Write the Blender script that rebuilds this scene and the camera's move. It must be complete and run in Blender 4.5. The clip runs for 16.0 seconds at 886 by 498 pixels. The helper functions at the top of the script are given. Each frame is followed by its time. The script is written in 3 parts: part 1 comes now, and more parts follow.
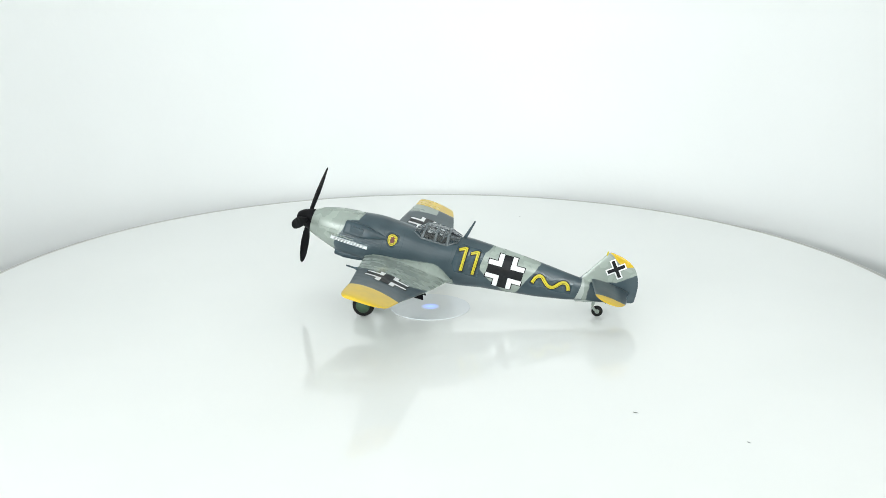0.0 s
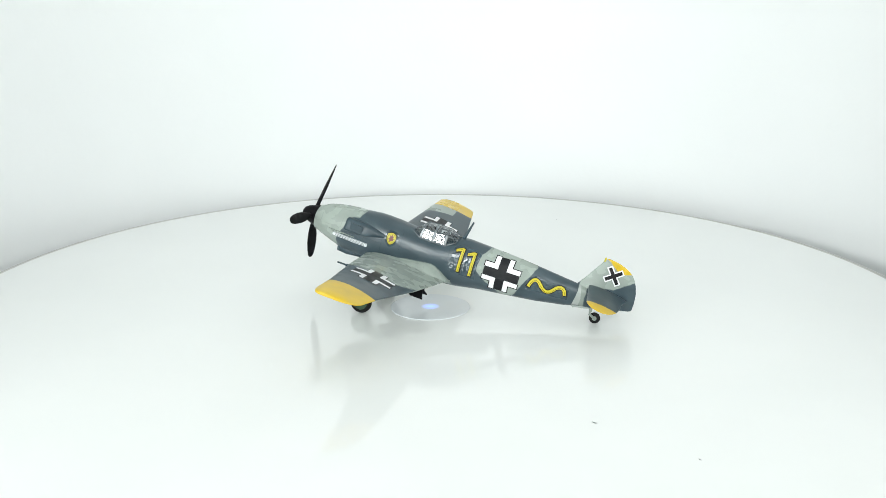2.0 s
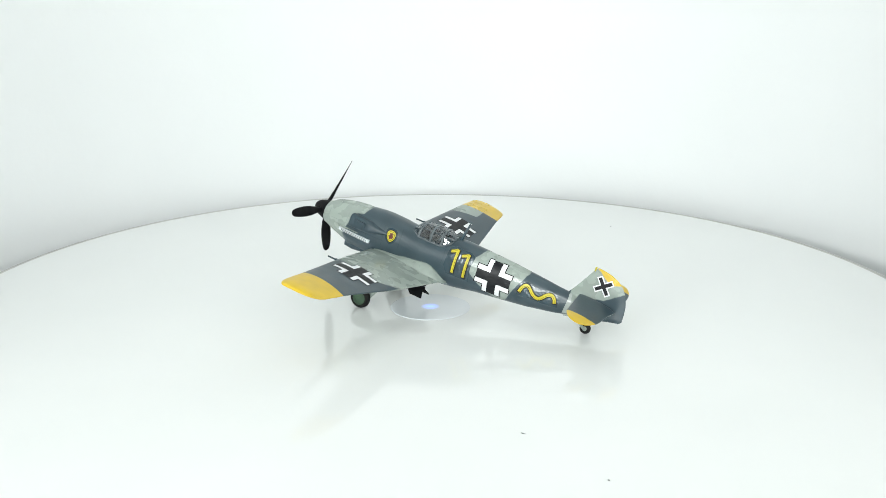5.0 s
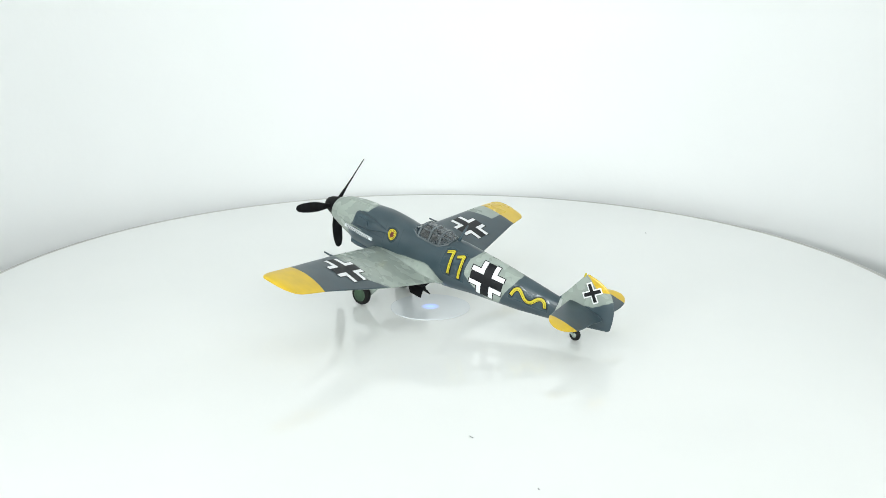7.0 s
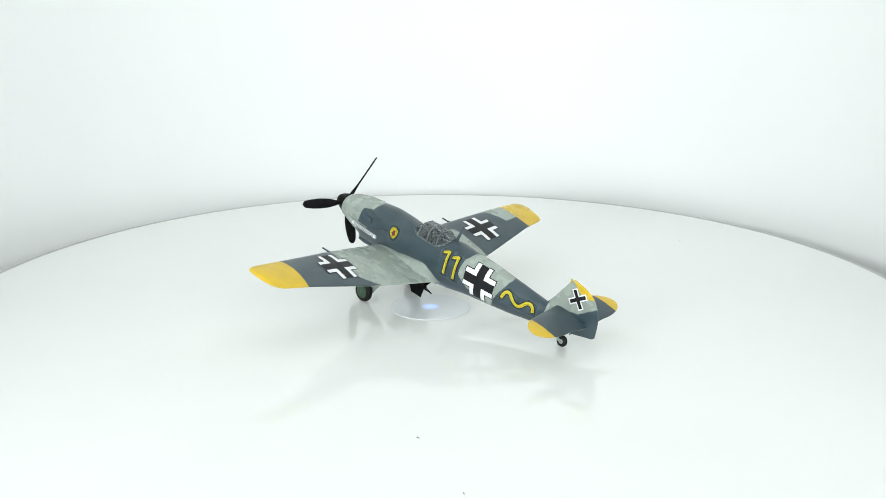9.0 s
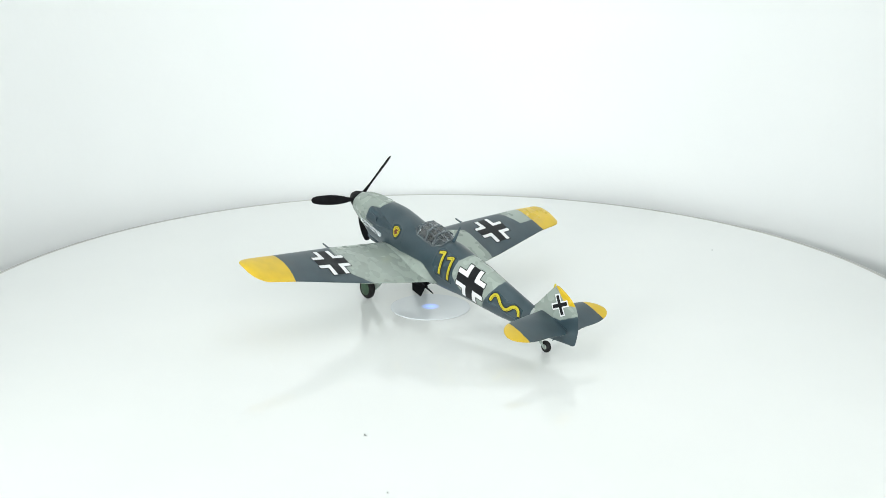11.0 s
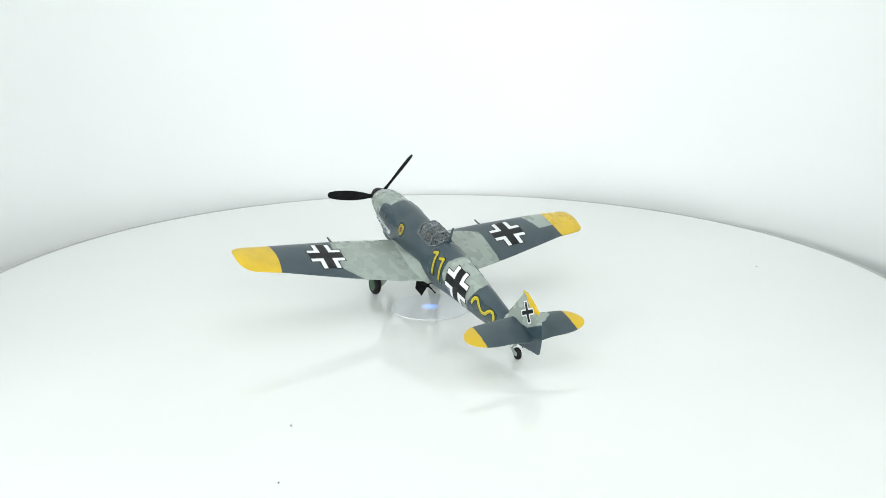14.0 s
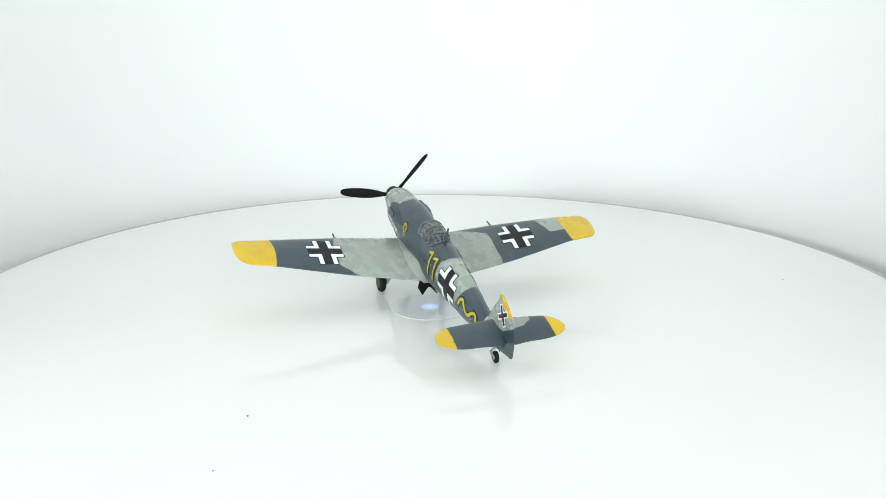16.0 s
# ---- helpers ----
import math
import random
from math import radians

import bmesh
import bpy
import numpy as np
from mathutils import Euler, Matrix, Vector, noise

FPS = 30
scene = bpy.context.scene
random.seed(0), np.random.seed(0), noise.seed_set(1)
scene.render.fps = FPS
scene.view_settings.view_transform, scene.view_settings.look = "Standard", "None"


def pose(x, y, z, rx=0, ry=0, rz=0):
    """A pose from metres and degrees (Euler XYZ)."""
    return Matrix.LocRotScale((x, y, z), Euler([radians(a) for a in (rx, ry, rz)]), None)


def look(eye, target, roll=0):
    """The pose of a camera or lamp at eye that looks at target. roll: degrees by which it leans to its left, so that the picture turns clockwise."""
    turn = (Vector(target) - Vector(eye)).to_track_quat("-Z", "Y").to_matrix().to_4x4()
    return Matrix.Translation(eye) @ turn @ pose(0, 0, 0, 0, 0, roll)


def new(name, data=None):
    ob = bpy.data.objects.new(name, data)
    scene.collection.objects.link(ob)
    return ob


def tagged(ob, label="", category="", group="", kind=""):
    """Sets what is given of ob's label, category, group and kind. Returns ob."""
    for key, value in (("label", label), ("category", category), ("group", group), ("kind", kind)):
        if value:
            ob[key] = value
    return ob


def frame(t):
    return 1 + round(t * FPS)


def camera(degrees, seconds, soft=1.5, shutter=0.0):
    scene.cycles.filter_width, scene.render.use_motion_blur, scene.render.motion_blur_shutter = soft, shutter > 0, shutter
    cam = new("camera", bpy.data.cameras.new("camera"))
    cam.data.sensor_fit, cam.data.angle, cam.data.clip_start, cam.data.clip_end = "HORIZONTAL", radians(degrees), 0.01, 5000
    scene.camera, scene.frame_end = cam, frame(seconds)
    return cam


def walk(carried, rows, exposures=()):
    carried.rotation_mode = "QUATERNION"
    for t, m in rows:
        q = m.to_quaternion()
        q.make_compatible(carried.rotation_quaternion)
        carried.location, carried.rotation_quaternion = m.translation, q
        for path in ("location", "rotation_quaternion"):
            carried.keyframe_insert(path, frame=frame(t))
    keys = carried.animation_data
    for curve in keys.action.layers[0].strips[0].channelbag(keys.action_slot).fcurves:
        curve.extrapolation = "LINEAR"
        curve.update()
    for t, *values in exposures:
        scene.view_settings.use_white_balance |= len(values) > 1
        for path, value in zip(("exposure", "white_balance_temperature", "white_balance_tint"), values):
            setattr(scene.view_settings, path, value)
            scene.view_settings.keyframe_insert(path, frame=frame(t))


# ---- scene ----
# A painted plastic model aeroplane turns on a white turntable in a white light tent.

# ---- camera: stands still before the turntable ----
cam = camera(44.28, 16.0, soft=0.35)
EYE = (0.0, -0.378, 0.1299)
CAM_POSE = Matrix.Translation(EYE) @ pose(0, 0, 0, 0, 0, -0.323) @ pose(0, 0, 0, 90 - 15.937, 0, 0) @ pose(0, 0, 0, 0, 0, -0.014)
walk(cam, [(0.0, CAM_POSE), (16.0, CAM_POSE)])

# ---- light: unseen lamps in the roof and in front, weak grey room around ----
world = bpy.data.worlds.new("world")
scene.world = world
world.use_nodes = True
world.node_tree.nodes["Background"].inputs[0].default_value = (0.9, 0.96, 1.0, 1)
world.node_tree.nodes["Background"].inputs[1].default_value = 0.3
scene.view_settings.exposure = 0.09


def unseen_lamp(x, y, z, target, w, h, power, color):
    lamp = bpy.data.lights.new("unseen_area_light", "AREA")
    lamp.shape, lamp.size, lamp.size_y, lamp.energy, lamp.color = "RECTANGLE", w, h, power, color
    ob = new("unseen_area_light", lamp)
    ob.matrix_world = look((x, y, z), target)
    return ob


LAMP_WHITE = (0.948, 1.0, 0.990)
# roof and front lamps are added out of view to balance tent and table
unseen_lamp(0.0, 0.0, 0.735, (0, 0.0, 0), 0.42, 0.42, 0.22, LAMP_WHITE)
unseen_lamp(0.27, -0.90, 0.37, (0.0, 0.0, 0.15), 0.72, 0.40, 5.1, LAMP_WHITE)
# front left lamp, set where the canopy's side panes mirror it
unseen_lamp(-0.32, -0.53, 0.15, (0, 0, 0.03), 0.185, 0.185, 1.9, LAMP_WHITE)

# ---- materials ----


class Nodes:
    """A short hand for node materials."""

    def __init__(self, name):
        self.mat = bpy.data.materials.new(name)
        self.mat.use_nodes = True
        self.tree = self.mat.node_tree
        self.bsdf = self.tree.nodes["Principled BSDF"]
        self.coords = self.add("ShaderNodeTexCoord")

    def add(self, kind, **values):
        node = self.tree.nodes.new(kind)
        for key, value in values.items():
            node.inputs[key.replace("_", " ")].default_value = value
        return node

    def link(self, a, b):
        self.tree.links.new(a, b)

    def set(self, **values):
        for key, value in values.items():
            self.bsdf.inputs[key.replace("_", " ")].default_value = value

    def noise(self, scale, detail=4.0, rough=0.55):
        n = self.add("ShaderNodeTexNoise", Scale=scale, Detail=detail, Roughness=rough)
        self.link(self.coords.outputs["Object"], n.inputs["Vector"])
        return n.outputs["Fac"]

    def ramp(self, fac, lo, hi, a=0.0, b=1.0):
        n = self.add("ShaderNodeMapRange", From_Min=lo, From_Max=hi, To_Min=a, To_Max=b)
        self.link(fac, n.inputs["Value"])
        return n.outputs["Result"]

    def math(self, op, a, b):
        n = self.tree.nodes.new("ShaderNodeMath")
        n.operation = op
        for k, v in enumerate((a, b)):
            if isinstance(v, (int, float)):
                n.inputs[k].default_value = v
            else:
                self.link(v, n.inputs[k])
        return n.outputs[0]

    def mix(self, fac, a, b):
        n = self.tree.nodes.new("ShaderNodeMix")
        n.data_type = "RGBA"
        for sock, v in ((n.inputs[0], fac), (n.inputs[6], a), (n.inputs[7], b)):
            if isinstance(v, tuple):
                sock.default_value = (*v, 1)
            elif isinstance(v, (int, float)):
                sock.default_value = v
            else:
                self.link(v, sock)
        return n.outputs[2]

    def attr(self, name):
        n = self.tree.nodes.new("ShaderNodeAttribute")
        n.attribute_name = name
        return n.outputs["Fac"]

    def bump(self, height, strength, distance):
        n = self.add("ShaderNodeBump", Strength=strength, Distance=distance)
        self.link(height, n.inputs["Height"])
        self.link(n.outputs["Normal"], self.bsdf.inputs["Normal"])


SLATE, LIGHT, YELLOW = (0.030, 0.053, 0.067), (0.290, 0.336, 0.303), (0.64, 0.425, 0.006)


def mat_plain(name, color, rough=0.45, metal=0.0, vary=0.12, scale=9.0, bump=0.0, spec=0.5, depth=0.0003):
    m = Nodes(name)
    f = m.ramp(m.noise(scale * 0.6, 1), 0.3, 0.7)
    dark = tuple(c * (1 - vary) for c in color)
    lite = tuple(min(1, c * (1 + vary)) for c in color)
    m.link(m.mix(f, dark, lite), m.bsdf.inputs["Base Color"])
    m.set(Metallic=metal, Specular_IOR_Level=spec)
    m.link(m.ramp(m.noise(scale * 0.5, 1), 0.3, 0.7, rough - 0.06, rough + 0.08), m.bsdf.inputs["Roughness"])
    if bump:
        m.bump(m.noise(scale * 1.5, 2), bump, depth)
    return m.mat


def mat_camo(name, relief):
    """Hand-brushed paint: slate over pale grey-green, with yellow ends. The two fields hold signed distances to the paint's edges."""
    m = Nodes(name)
    wob = m.math("MULTIPLY", m.math("SUBTRACT", m.noise(5.0, 2), 0.5), 0.07)
    brush = m.add("ShaderNodeTexNoise", Scale=1.6, Detail=1.5, Roughness=0.5)
    mp = m.add("ShaderNodeMapping", Scale=(1.6, 2.2, 2.2))
    m.link(m.coords.outputs["Object"], mp.inputs["Vector"])
    m.link(mp.outputs["Vector"], brush.inputs["Vector"])
    stroke = brush.outputs["Fac"]
    dark = m.ramp(m.math("ADD", m.attr("camo"), wob), -0.012, 0.012)
    yel = m.ramp(m.math("ADD", m.attr("yellow"), m.math("MULTIPLY", wob, 0.5)), -0.010, 0.010)
    f = m.ramp(stroke, 0.32, 0.68)
    slate = m.mix(f, tuple(c * 0.90 for c in SLATE), tuple(c * 1.11 for c in SLATE))
    pale = m.mix(f, tuple(c * 0.93 for c in LIGHT), tuple(min(1, c * 1.06) for c in LIGHT))
    gold = m.mix(f, tuple(c * 0.90 for c in YELLOW), tuple(min(1, c * 1.05) for c in YELLOW))
    col = m.mix(yel, m.mix(dark, pale, slate), gold)
    dry = m.ramp(m.noise(1.3, 1, 0.5), 0.35, 0.70, 0.0, 0.03)
    col = m.mix(dry, col, (0.42, 0.46, 0.46))
    m.link(col, m.bsdf.inputs["Base Color"])
    m.link(m.math("ADD", m.ramp(stroke, 0.3, 0.7, 0.22, 0.31), m.math("MULTIPLY", dark, 0.06)), m.bsdf.inputs["Roughness"])
    m.set(Specular_IOR_Level=0.58)
    # ridges left by the brush, drawn out along the body
    ridge = m.add("ShaderNodeTexNoise", Scale=13.0, Detail=2.0, Roughness=0.55)
    mq = m.add("ShaderNodeMapping", Scale=(0.35, 1.0, 1.0))
    m.link(m.coords.outputs["Object"], mq.inputs["Vector"])
    m.link(mq.outputs["Vector"], ridge.inputs["Vector"])
    m.bump(ridge.outputs["Fac"], relief, 0.0003)
    return m.mat


def mat_glass(name):
    """Thin clear plastic: see-through, with a gloss that grows at a slant."""
    m = Nodes(name)
    clear = m.add("ShaderNodeBsdfTransparent", Color=(0.86, 0.89, 0.90, 1))
    gloss = m.add("ShaderNodeBsdfGlossy", Color=(0.95, 0.97, 1.0, 1), Roughness=0.06)
    fres = m.add("ShaderNodeFresnel", IOR=1.85)
    both = m.tree.nodes.new("ShaderNodeMixShader")
    m.link(fres.outputs["Fac"], both.inputs[0])
    m.link(clear.outputs[0], both.inputs[1])
    m.link(gloss.outputs[0], both.inputs[2])
    m.link(both.outputs[0], m.tree.nodes["Material Output"].inputs["Surface"])
    return m.mat


def mat_white_gloss(name):
    m = Nodes(name)
    f = m.ramp(m.noise(14.0, 3), 0.3, 0.7)
    m.link(m.mix(f, (0.825, 0.838, 0.828), (0.85, 0.86, 0.85)), m.bsdf.inputs["Base Color"])
    m.link(m.ramp(m.noise(40.0, 4), 0.3, 0.7, 0.06, 0.10), m.bsdf.inputs["Roughness"])
    m.set(Specular_IOR_Level=0.42)
    m.bump(m.noise(30.0, 2), 0.02, 0.0008)
    return m.mat


def mat_tent(name):
    m = Nodes(name)
    f = m.ramp(m.noise(6.0, 4), 0.3, 0.7)
    m.link(m.mix(f, (0.82, 0.838, 0.84), (0.86, 0.873, 0.875)), m.bsdf.inputs["Base Color"])
    m.set(Roughness=0.85, Specular_IOR_Level=0.2)
    m.bump(m.noise(400.0, 2), 0.1, 0.0005)
    return m.mat


def mat_frost(name):
    m = Nodes(name)
    f = m.ramp(m.noise(60.0, 4), 0.3, 0.7)
    m.link(m.mix(f, (0.74, 0.775, 0.81), (0.78, 0.81, 0.84)), m.bsdf.inputs["Base Color"])
    m.set(Roughness=0.16, IOR=1.45)
    return m.mat


def mat_glow(name):
    m = Nodes(name)
    g = m.tree.nodes.new("ShaderNodeTexGradient")
    g.gradient_type = "SPHERICAL"
    mp = m.add("ShaderNodeMapping", Scale=(275.0, 275.0, 275.0))
    m.link(m.coords.outputs["Object"], mp.inputs["Vector"])
    m.link(mp.outputs["Vector"], g.inputs["Vector"])
    # steady blue emission stands in for a coloured reflection on the disc
    m.set(Base_Color=(0.74, 0.775, 0.82, 1), Roughness=0.16, Emission_Color=(0.10, 0.30, 1.0, 1))
    m.link(m.ramp(g.outputs["Fac"], 0.0, 0.8, 0.0, 0.9), m.bsdf.inputs["Emission Strength"])
    return m.mat


CAMO = mat_camo("hand_brushed_camouflage_paint", 0.15)
WING_CAMO = mat_camo("smooth_brushed_camouflage_paint", 0.04)
BLACK = mat_plain("black_plastic", (0.006, 0.006, 0.007), 0.6, vary=0.3, spec=0.1)
DECAL_BLACK = mat_plain("black_decal", (0.008, 0.009, 0.011), 0.4, vary=0.2, spec=0.25)
DECAL_WHITE = mat_plain("white_decal", (0.80, 0.81, 0.82), 0.35, vary=0.03)
DECAL_YELLOW = mat_plain("yellow_decal", (0.56, 0.475, 0.030), 0.35, vary=0.06, spec=0.35)
DECAL_RED = mat_plain("red_brown_decal", (0.12, 0.016, 0.010), 0.4, vary=0.4, scale=25)
SILVER = mat_plain("pale_silver_paint", (0.70, 0.74, 0.76), 0.30, 0.12, vary=0.06)
PALE = mat_plain("pale_grey_paint", LIGHT, 0.32, vary=0.08, bump=0.25)
SEAM = mat_plain("glossy_filler", (0.40, 0.44, 0.42), 0.20, vary=0.10, scale=4.0, bump=0.4, depth=0.0005)
# beige only so that the hidden floor throws warm light into the gap
FLOOR = mat_plain("warm_bounce_floor", (0.42, 0.38, 0.33), 0.6, vary=0.08)
SLATE_PAINT = mat_plain("slate_paint", SLATE, 0.42, vary=0.16)
FRAME_GREY = mat_plain("canopy_frame_paint", (0.105, 0.125, 0.135), 0.22, vary=0.25)
def mat_clear(name):
    """The inner side of a clear pane, without a gloss of its own."""
    m = Nodes(name)
    clear = m.add("ShaderNodeBsdfTransparent", Color=(0.98, 0.98, 0.98, 1))
    m.link(clear.outputs[0], m.tree.nodes["Material Output"].inputs["Surface"])
    return m.mat


CLEAR = mat_clear("clear_inner_side")
COCKPIT = mat_plain("dark_cockpit_paint", (0.13, 0.135, 0.135), 0.6, vary=0.3)
TYRE = mat_plain("black_tyre_paint", (0.009, 0.009, 0.009), 0.6, vary=0.3, spec=0.2)
HUB_GREEN = mat_plain("dark_green_paint", (0.030, 0.068, 0.036), 0.5, vary=0.25)
GLASS = mat_glass("clear_canopy_plastic")
WHITE = mat_white_gloss("glossy_white_acrylic")
TENT = mat_tent("white_tent_cloth")
FROST = mat_frost("frosted_clear_plastic")
GLOW = mat_glow("blue_glint_glow")
FILM = mat_plain("glossy_film_on_slate", tuple(c * 1.12 for c in SLATE), 0.16, vary=0.15, scale=3.6, bump=0.4, spec=0.7, depth=0.0008)
PANEL = mat_plain("dark_panel_line", tuple(c * 0.78 for c in SLATE), 0.5)
PANEL_PALE = mat_plain("grey_panel_line", tuple(c * 0.84 for c in LIGHT), 0.5)
RIM_LINE = mat_plain("rim_gap_line", (0.50, 0.495, 0.475), 0.5, vary=0.10)
DUST = mat_plain("dark_lint", (0.12, 0.12, 0.12), 0.9)

# ---- helpers of the build ----
PITCH, ROLL = 15.0, -0.75
BASE = Vector((-0.021, -0.0011, 0.0))          # the aeroplane's origin on the turntable
HUB = Vector((-0.04745, -0.0011, 0.03186))     # the propeller's centre on the turntable
LEVEL = Matrix.Translation(HUB - BASE) @ pose(0, 0, 0, 0, PITCH, 0) @ pose(0, 0, 0, ROLL, 0, 0) @ Matrix.Scale(1 / 72, 4)


def part(name, bm, material, parent, label="", smooth=True, level=True):
    """One mesh object under a thing (in the full-size level space of the aeroplane, if level) or under a part."""
    me = bpy.data.meshes.new(name)
    bmesh.ops.recalc_face_normals(bm, faces=bm.faces)
    for f in bm.faces:
        f.smooth = smooth
    bm.to_mesh(me)
    bm.free()
    me.materials.append(material)
    ob = new(name, me)
    ob.parent = parent
    if level and parent is not None and parent.parent is None:
        ob.matrix_basis = LEVEL
    if label:
        tagged(ob, label)
    return ob


def loft(rings, close_ends=True, bm=None):
    """A skin over closed rings of equal length."""
    bm = bm or bmesh.new()
    vs = [[bm.verts.new(p) for p in r] for r in rings]
    n = len(rings[0])
    for a, b in zip(vs, vs[1:]):
        for k in range(n):
            bm.faces.new((a[k], a[(k + 1) % n], b[(k + 1) % n], b[k]))
    if close_ends:
        bm.faces.new(vs[0])
        bm.faces.new(vs[-1][::-1])
    return bm


def turned(profile, axis="X", centre=(0, 0, 0), n=32, bm=None):
    """A body turned round an axis: profile of (along, radius)."""
    rings = []
    for a, r in profile:
        ring = []
        for k in range(n):
            c, s = math.cos(2 * math.pi * k / n) * r, math.sin(2 * math.pi * k / n) * r
            p = {"X": (a, c, s), "Y": (c, a, s), "Z": (c, s, a)}[axis]
            ring.append(Vector(p) + Vector(centre))
        rings.append(ring)
    return loft(rings, True, bm)


def bar(points, radius, n=8, bm=None, flat=1.0):
    """A rod through points; radius a number or one for each point."""
    pts = [Vector(p) for p in points]
    rad = radius if isinstance(radius, (list, tuple)) else [radius] * len(pts)
    rings = []
    for i, p in enumerate(pts):
        d = (pts[min(i + 1, len(pts) - 1)] - pts[max(i - 1, 0)]).normalized()
        u = d.cross(Vector((0, 0, 1)) if abs(d.z) < 0.9 else Vector((0, 1, 0))).normalized()
        v = d.cross(u)
        rings.append([p + rad[i] * (math.cos(2 * math.pi * k / n + 0.39) * u * flat + math.sin(2 * math.pi * k / n + 0.39) * v) for k in range(n)])
    return loft(rings, True, bm)


def add_field(ob, name, fn):
    at = ob.data.attributes.new(name, "FLOAT", "POINT")
    for k, v in enumerate(ob.data.vertices):
        at.data[k].value = fn(v.co)


def side(poly, a, b):
    """Signed distance of (a, b) from an open polyline: over all of its pieces the nearest; positive on its right."""
    best, sign = 1e9, 1
    for (x0, y0), (x1, y1) in zip(poly, poly[1:]):
        dx, dy = x1 - x0, y1 - y0
        t = max(0, min(1, ((a - x0) * dx + (b - y0) * dy) / (dx * dx + dy * dy)))
        d = math.hypot(a - x0 - t * dx, b - y0 - t * dy)
        if d < best:
            best, sign = d, 1 if (a - x0) * dy - (b - y0) * dx > 0 else -1
    return best * sign


def smooth_table(table, step=0.01, width=0.12):
    xs = np.arange(table[0][0], table[-1][0] + step, step)
    cols = []
    for c in range(1, len(table[0])):
        ys = np.interp(xs, [r[0] for r in table], [r[c] for r in table])
        k = int(width / step)
        pad = np.concatenate([np.full(k, ys[0]), ys, np.full(k, ys[-1])])
        ker = np.hanning(2 * k + 1)
        sm = np.convolve(pad, ker / ker.sum(), "same")[k:-k]
        w = np.minimum(1, np.minimum(np.arange(len(xs)), np.arange(len(xs))[::-1]) / k)
        cols.append(ys * (1 - w) + sm * w)
    return lambda x: tuple(float(np.interp(x, xs, c)) for c in cols)


# ---- the setting: light tent ----
def build_tent():
    low, deep, wide, high = -0.035, 0.50, 0.62, 0.75
    # a white sheet bent in a U behind and beside the table, with a rounded foot
    wl, wr = 0.206, 0.202
    plan = [(-wl, -0.20 + 0.02 * k) for k in range(10)]
    plan += [(-(wl if k < 32 else wr) * math.cos(math.pi * k / 64), 0.1853 * math.sin(math.pi * k / 64)) for k in range(65)]
    plan += [(wr, -0.02 - 0.02 * k) for k in range(10)]
    rows = []
    for i, (x, y) in enumerate(plan):
        (x0, y0), (x1, y1) = plan[max(i - 1, 0)], plan[min(i + 1, len(plan) - 1)]
        d = Vector((x1 - x0, y1 - y0)).normalized()
        inward = Vector((d.y, -d.x))
        r, row = 0.003, []
        for k in range(9):
            a = math.radians(90 * k / 8)
            off = r * (1 - math.sin(a))
            row.append((x + inward.x * off, y + inward.y * off, low + 0.0005 + r * (1 - math.cos(a))))
        row += [(x, y, 0.05), (x, y, 0.2), (x, y, 0.72)]
        rows.append(row)
    bm = bmesh.new()
    vs = [[bm.verts.new(p) for p in row] for row in rows]
    for p, q in zip(vs, vs[1:]):
        for k in range(len(p) - 1):
            bm.faces.new((p[k], q[k], q[k + 1], p[k + 1]))
    ob = part("backdrop", bm, TENT, None)
    ob.modifiers.new("thick", "SOLIDIFY").thickness = 0.001
    tagged(ob, "white sheet bent round the back of the turntable", "backdrop", kind="structure")
    # floor, outer walls and roof are out of view, added to bounce light
    for name, verts in (("floor", ((-wide, -1, low), (wide, -1, low), (wide, deep, low), (-wide, deep, low))),
                        ("wall_north", ((-wide, deep, low), (wide, deep, low), (wide, deep, high), (-wide, deep, high))),
                        ("wall_west", ((-wide, -1, low), (-wide, deep, low), (-wide, deep, high), (-wide, -1, high))),
                        ("wall_east", ((wide, -1, low), (wide, deep, low), (wide, deep, high), (wide, -1, high))),
                        ("wall_south", ((-wide, -1, low), (wide, -1, low), (wide, -1, high), (-wide, -1, high))),
                        ("ceiling", ((-wide, -1, high), (wide, -1, high), (wide, deep, high), (-wide, deep, high)))):
        bm = bmesh.new()
        bm.faces.new([bm.verts.new(v) for v in verts])
        w = part(name, bm, FLOOR if name == "floor" else TENT, None, smooth=False)
        mod = w.modifiers.new("thick", "SOLIDIFY")
        mod.thickness, mod.offset = 0.003, (-1 if name == "floor" else 0)
        tagged(w, "unseen floor, tinted beige to bounce warm light" if name == "floor" else "unseen white cloth side of a light tent", "floor" if name == "floor" else "tent wall", kind="structure")


build_tent()


# ---- the turntable ----
TABLE_R = 0.1815


